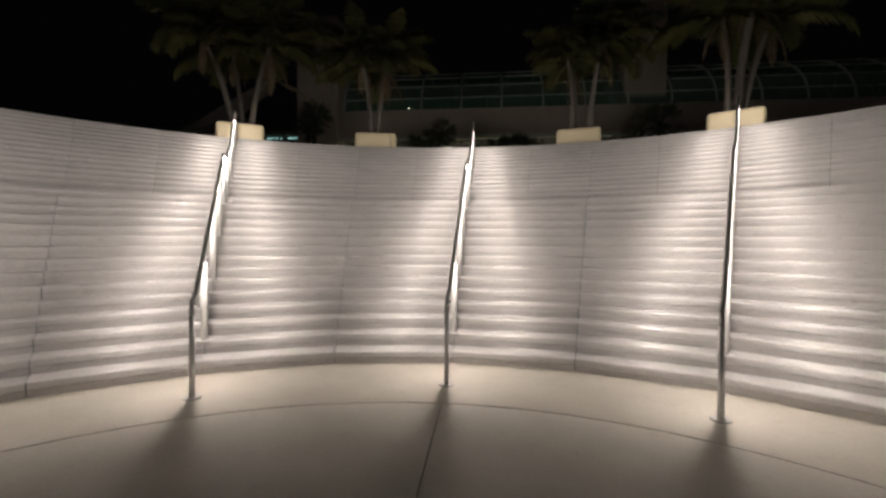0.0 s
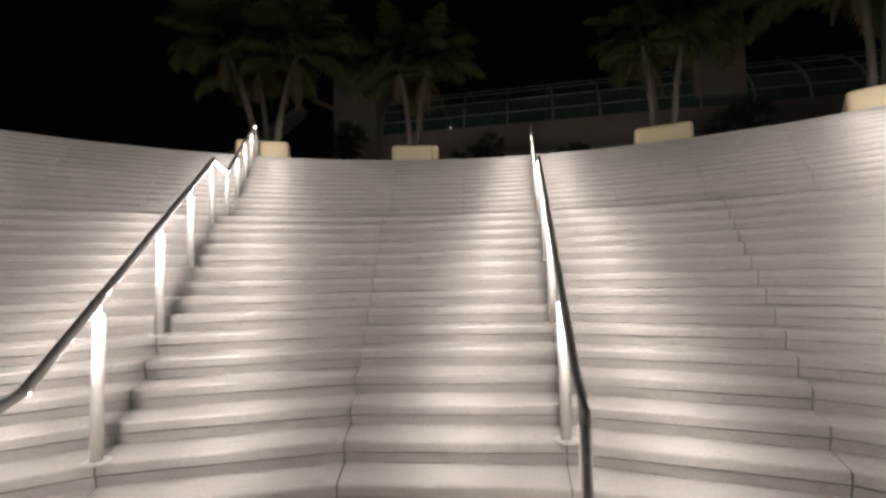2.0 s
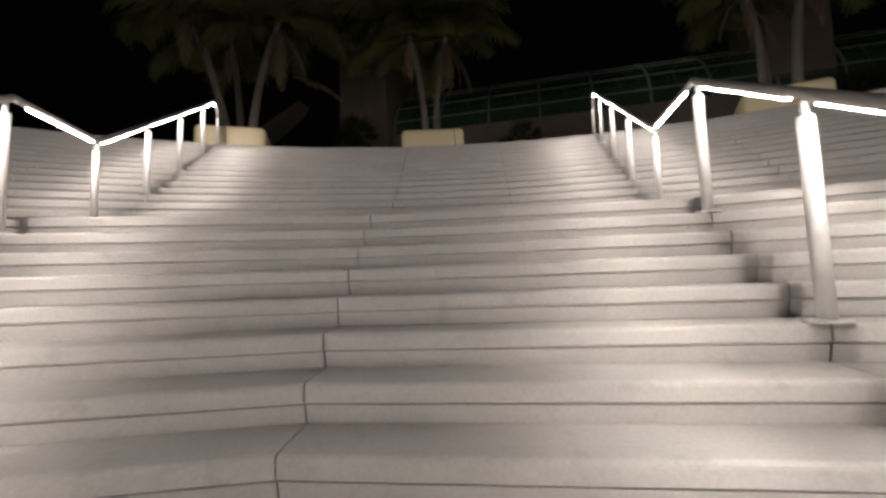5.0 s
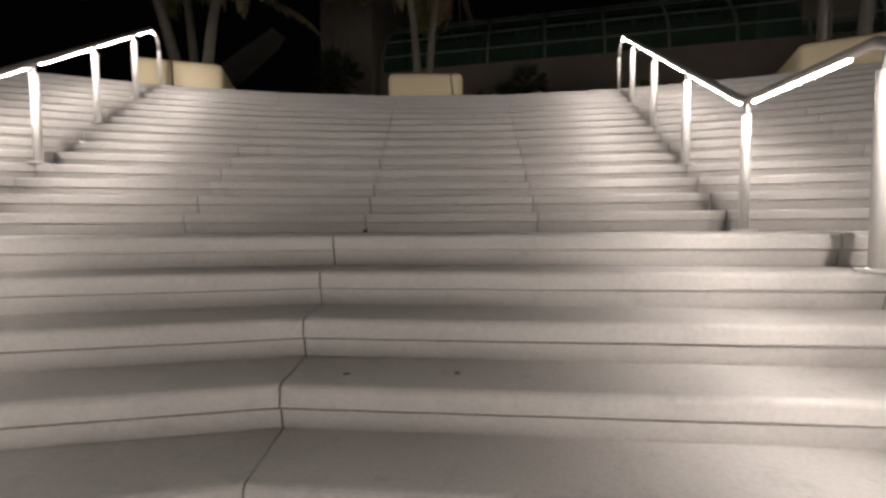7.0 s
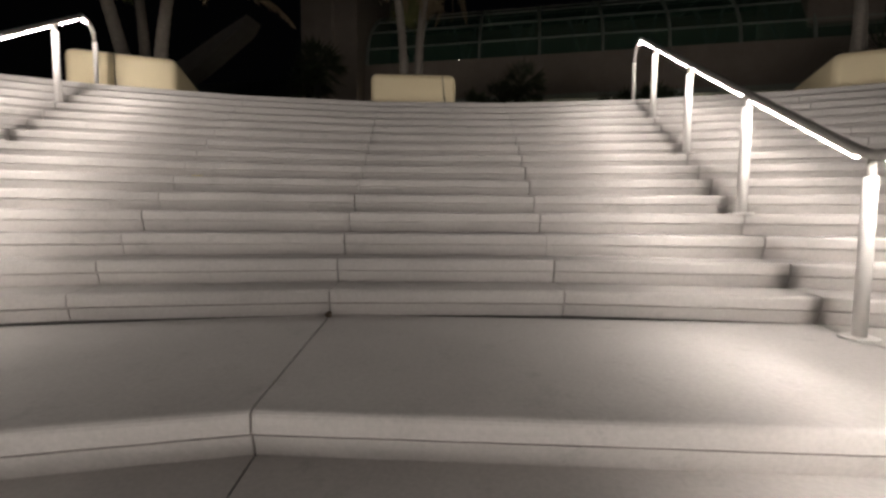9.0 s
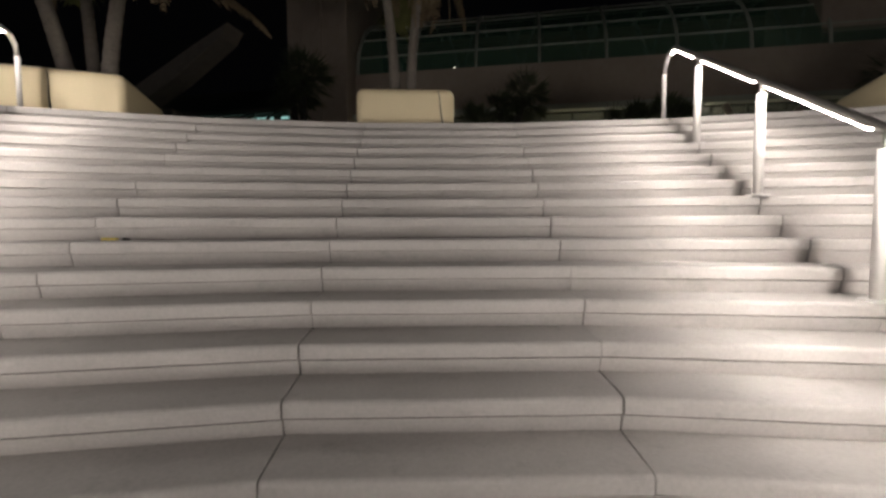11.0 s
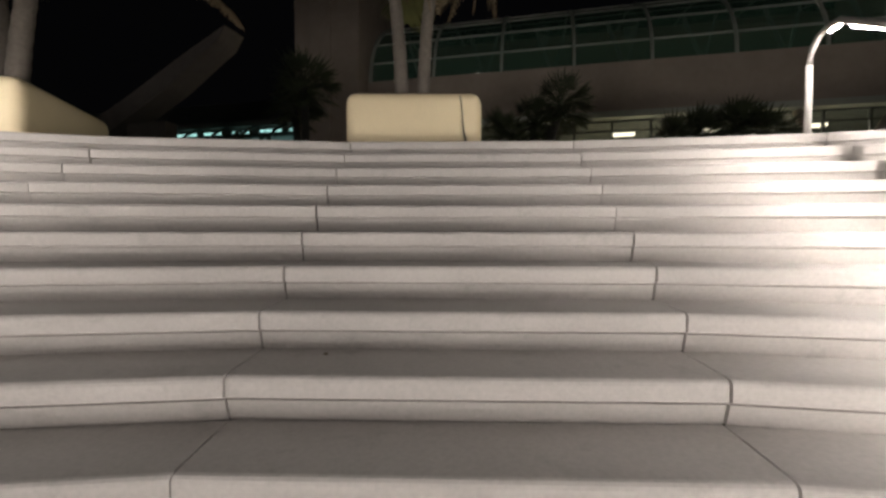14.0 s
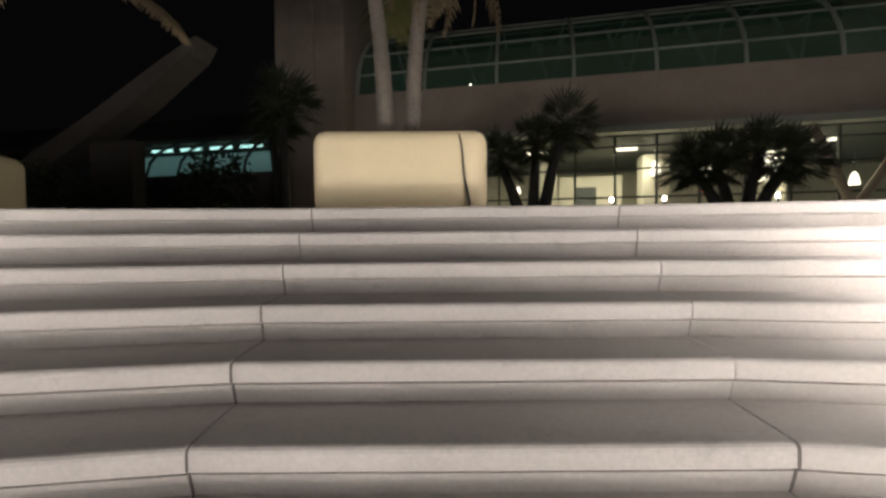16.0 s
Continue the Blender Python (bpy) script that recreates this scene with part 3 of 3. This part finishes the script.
def fan_palm(base, stems, label, seed=2):
    """A clump of dark trunks, each with a tuft of stiff fans."""
    r = random.Random(seed)
    root = empty("fan_palm", Matrix.Translation(base), label, "palm tree", "shrubs in front of the building")
    for x, y, h, s in stems:
        part("trunk", tube([(x * 0.25, y * 0.3, 0), (x * 0.6, y * 0.6, h * 0.55), (x, y, h)], [0.16, 0.12, 0.1], 8), DARK, root, "", True)
        bm = bmesh.new()
        for i in range(54):
            yaw, lift = i * 2.4 + r.random(), r.uniform(-0.7, 1.3)
            d = Vector((math.cos(yaw) * math.cos(lift), math.sin(yaw) * math.cos(lift), math.sin(lift)))
            hub = Vector((x, y, h)) + d * s * 0.45
            cr = d.cross(Vector((0, 0, 1))).normalized()
            add_tube(bm, [Vector((x, y, h)), hub], 0.012, 3, False)
            for j in range(-5, 6):
                a = j * 0.24
                tip = hub + (d * math.cos(a) + cr * math.sin(a)) * s * r.uniform(0.45, 0.6) + Vector((0, 0, -0.06 * abs(j) * s))
                w = cr * 0.018 + Vector((0, 0, 0.006))
                bm.faces.new([bm.verts.new(q) for q in (hub - w, hub.lerp(tip, 0.5) - w * 1.4, tip, hub.lerp(tip, 0.5) + w * 1.4)])
        part("crown", bm, SHRUB, root, "dark stiff fan leaves")
    return root


fan_palm((-2.6, 23, TOP), ((-0.75, 0, 1.6, 0.85), (0.1, 0.3, 2.0, 0.9), (0.75, 0, 2.35, 0.95)), "dark clump of small fan palms with bare trunks", 2)
fan_palm((1.7, 23, TOP), ((-0.9, 0, 1.25, 0.9), (-0.3, 0.4, 1.45, 0.9), (0.4, 0, 1.5, 0.9), (1.05, 0.2, 1.35, 0.9)), "wide dark clump of low fan palms", 3)
fan_palm((9.2, 24, TOP), ((-0.5, 0, 2.6, 1.5), (0.6, 0.3, 2.9, 1.5)), "dark clump of fan palms", 5)
fan_palm((-8.95, 23, TOP), ((0, 0, 3.3, 1.2), (-0.5, 0.2, 2.9, 1.0)), "dark small fan palm beside the tower", 6)
shrub((-15.5, 21.5, TOP), 2.6, 0.9, 1.7, 1500, seed=3)
shrub((-10.6, 22.5, TOP), 1.4, 0.8, 1.95, 1100, seed=4)
shrub((-12.6, 21.0, TOP), 0.9, 0.6, 0.9, 500, seed=5)

# ---------------------------------------------------------------- stairs, step by step
stairs = empty("stairs", Matrix(), "curved flights of pale concrete steps with undercut nosings", "stairs", kind="structure")
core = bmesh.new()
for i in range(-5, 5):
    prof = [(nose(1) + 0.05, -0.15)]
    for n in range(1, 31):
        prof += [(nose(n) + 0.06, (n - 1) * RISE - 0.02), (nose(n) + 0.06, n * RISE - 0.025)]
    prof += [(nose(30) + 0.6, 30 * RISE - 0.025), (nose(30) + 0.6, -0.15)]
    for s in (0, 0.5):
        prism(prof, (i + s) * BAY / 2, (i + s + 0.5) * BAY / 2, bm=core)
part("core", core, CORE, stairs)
BAND, UNDER = 0.08, 0.014
for n in range(1, 31):
    r, z = nose(n), n * RISE
    back = nose(n + 1) + 0.045 if n < 30 else r + 0.345
    foot = z - RISE + 0.0015
    prof = ((r + 0.022, z), (r + 0.011, z - 0.003), (r + 0.003, z - 0.011), (r, z - 0.022), (r, z - BAND + 0.005), (r + 0.004, z - BAND), (r + 0.028, z - BAND - 0.002), (r + 0.028, z - BAND - 0.008), (r + UNDER, z - BAND - 0.011), (r + 0.036, foot), (r + 0.056, foot), (r + 0.056, z - 0.022), (back, z - 0.022), (back, z))
    div = 2 if n <= 15 else 4
    me = mesh_of("step_slab", prism(prof, 0, BAY / div, 0.004), CONCRETE)
    settle = random.Random(n)
    for i in range(-int(LIMIT * div), int(LIMIT * div)):
        ob = new("step_slab", me)
        ob.parent = stairs
        mid = polar(settle.uniform(-0.004, 0.004), (i + 0.5) * BAY / div)
        ob.matrix_basis = pose(mid.x, mid.y, settle.uniform(-0.0012, 0.0012), 0, 0, -i * BAY / div + settle.uniform(-0.008, 0.008))

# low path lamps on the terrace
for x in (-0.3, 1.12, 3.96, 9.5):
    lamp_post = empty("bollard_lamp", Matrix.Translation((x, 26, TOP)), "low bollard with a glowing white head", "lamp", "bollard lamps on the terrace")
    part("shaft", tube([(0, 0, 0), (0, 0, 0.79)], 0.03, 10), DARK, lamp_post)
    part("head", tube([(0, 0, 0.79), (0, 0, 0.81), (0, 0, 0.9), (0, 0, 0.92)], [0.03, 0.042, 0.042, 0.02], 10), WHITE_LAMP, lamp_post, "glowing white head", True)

# small litter on one tread
c = polar(nose(21) + 0.22, -21.65, 21 * RISE)
w = part("wrapper", box((-0.05, -0.02, 0), (0.05, 0.02, 0.02), 0.006), YELLOW)
w.matrix_basis = Matrix.Translation(c) @ pose(0, 0, 0, 0, 0, 20)
tagged(w, "crumpled yellow wrapper lying on a step", "litter")


# crumpled dark foil beside the wrapper, dirt at a joint of the landing, dry leaf bits on the treads
def flake(name, r, deg, z, size, lift, seed, mat, label, category, group=""):
    """A small curled scrap with an uneven outline and some thickness."""
    rr = random.Random(seed)
    bm = bmesh.new()
    outline = [(i * 0.785, size * rr.uniform(0.55, 1.1)) for i in range(8)]
    low = [bm.verts.new((math.cos(a) * q * 1.5, math.sin(a) * q, 0.0)) for a, q in outline]
    high = [bm.verts.new((math.cos(a) * q * 1.4, math.sin(a) * q * 0.9, lift * rr.uniform(0.5, 1.0))) for a, q in outline]
    bm.faces.new(low[::-1])
    peak = bm.verts.new((0, 0, lift))
    for i in range(8):
        j = (i + 1) % 8
        bm.faces.new((low[i], low[j], high[j], high[i]))
        bm.faces.new((high[i], high[j], peak))
    ob = part(name, bm, mat)
    ob.matrix_basis = Matrix.Translation(polar(r, deg, z)) @ pose(0, 0, 0, 0, 0, rr.uniform(0, 180))
    return tagged(ob, label, category, group)


flake("foil", nose(21) + 0.22, -21.2, 21 * RISE, 0.028, 0.02, 3, DARK, "small dark crumpled foil lying beside a wrapper", "litter")
flake("dirt_clump", nose(16) - 0.01, -BAY / 2, 15 * RISE, 0.03, 0.035, 7, SOIL, "dark clump of dirt caught in a stair joint", "dirt")
for n, off, deg, size in ((12, 0.104, -13.5, 0.011), (12, 0.106, -11.0, 0.01), (6, 0.07, -5.35, 0.012), (22, 0.26, -13.6, 0.014)):
    flake("leaf_bit", nose(n) + off, deg, n * RISE, size, 0.006, n * 7 + int(deg), DEAD, "tiny dry brown leaf bit lying on a step", "leaf", "leaf bits on the steps")
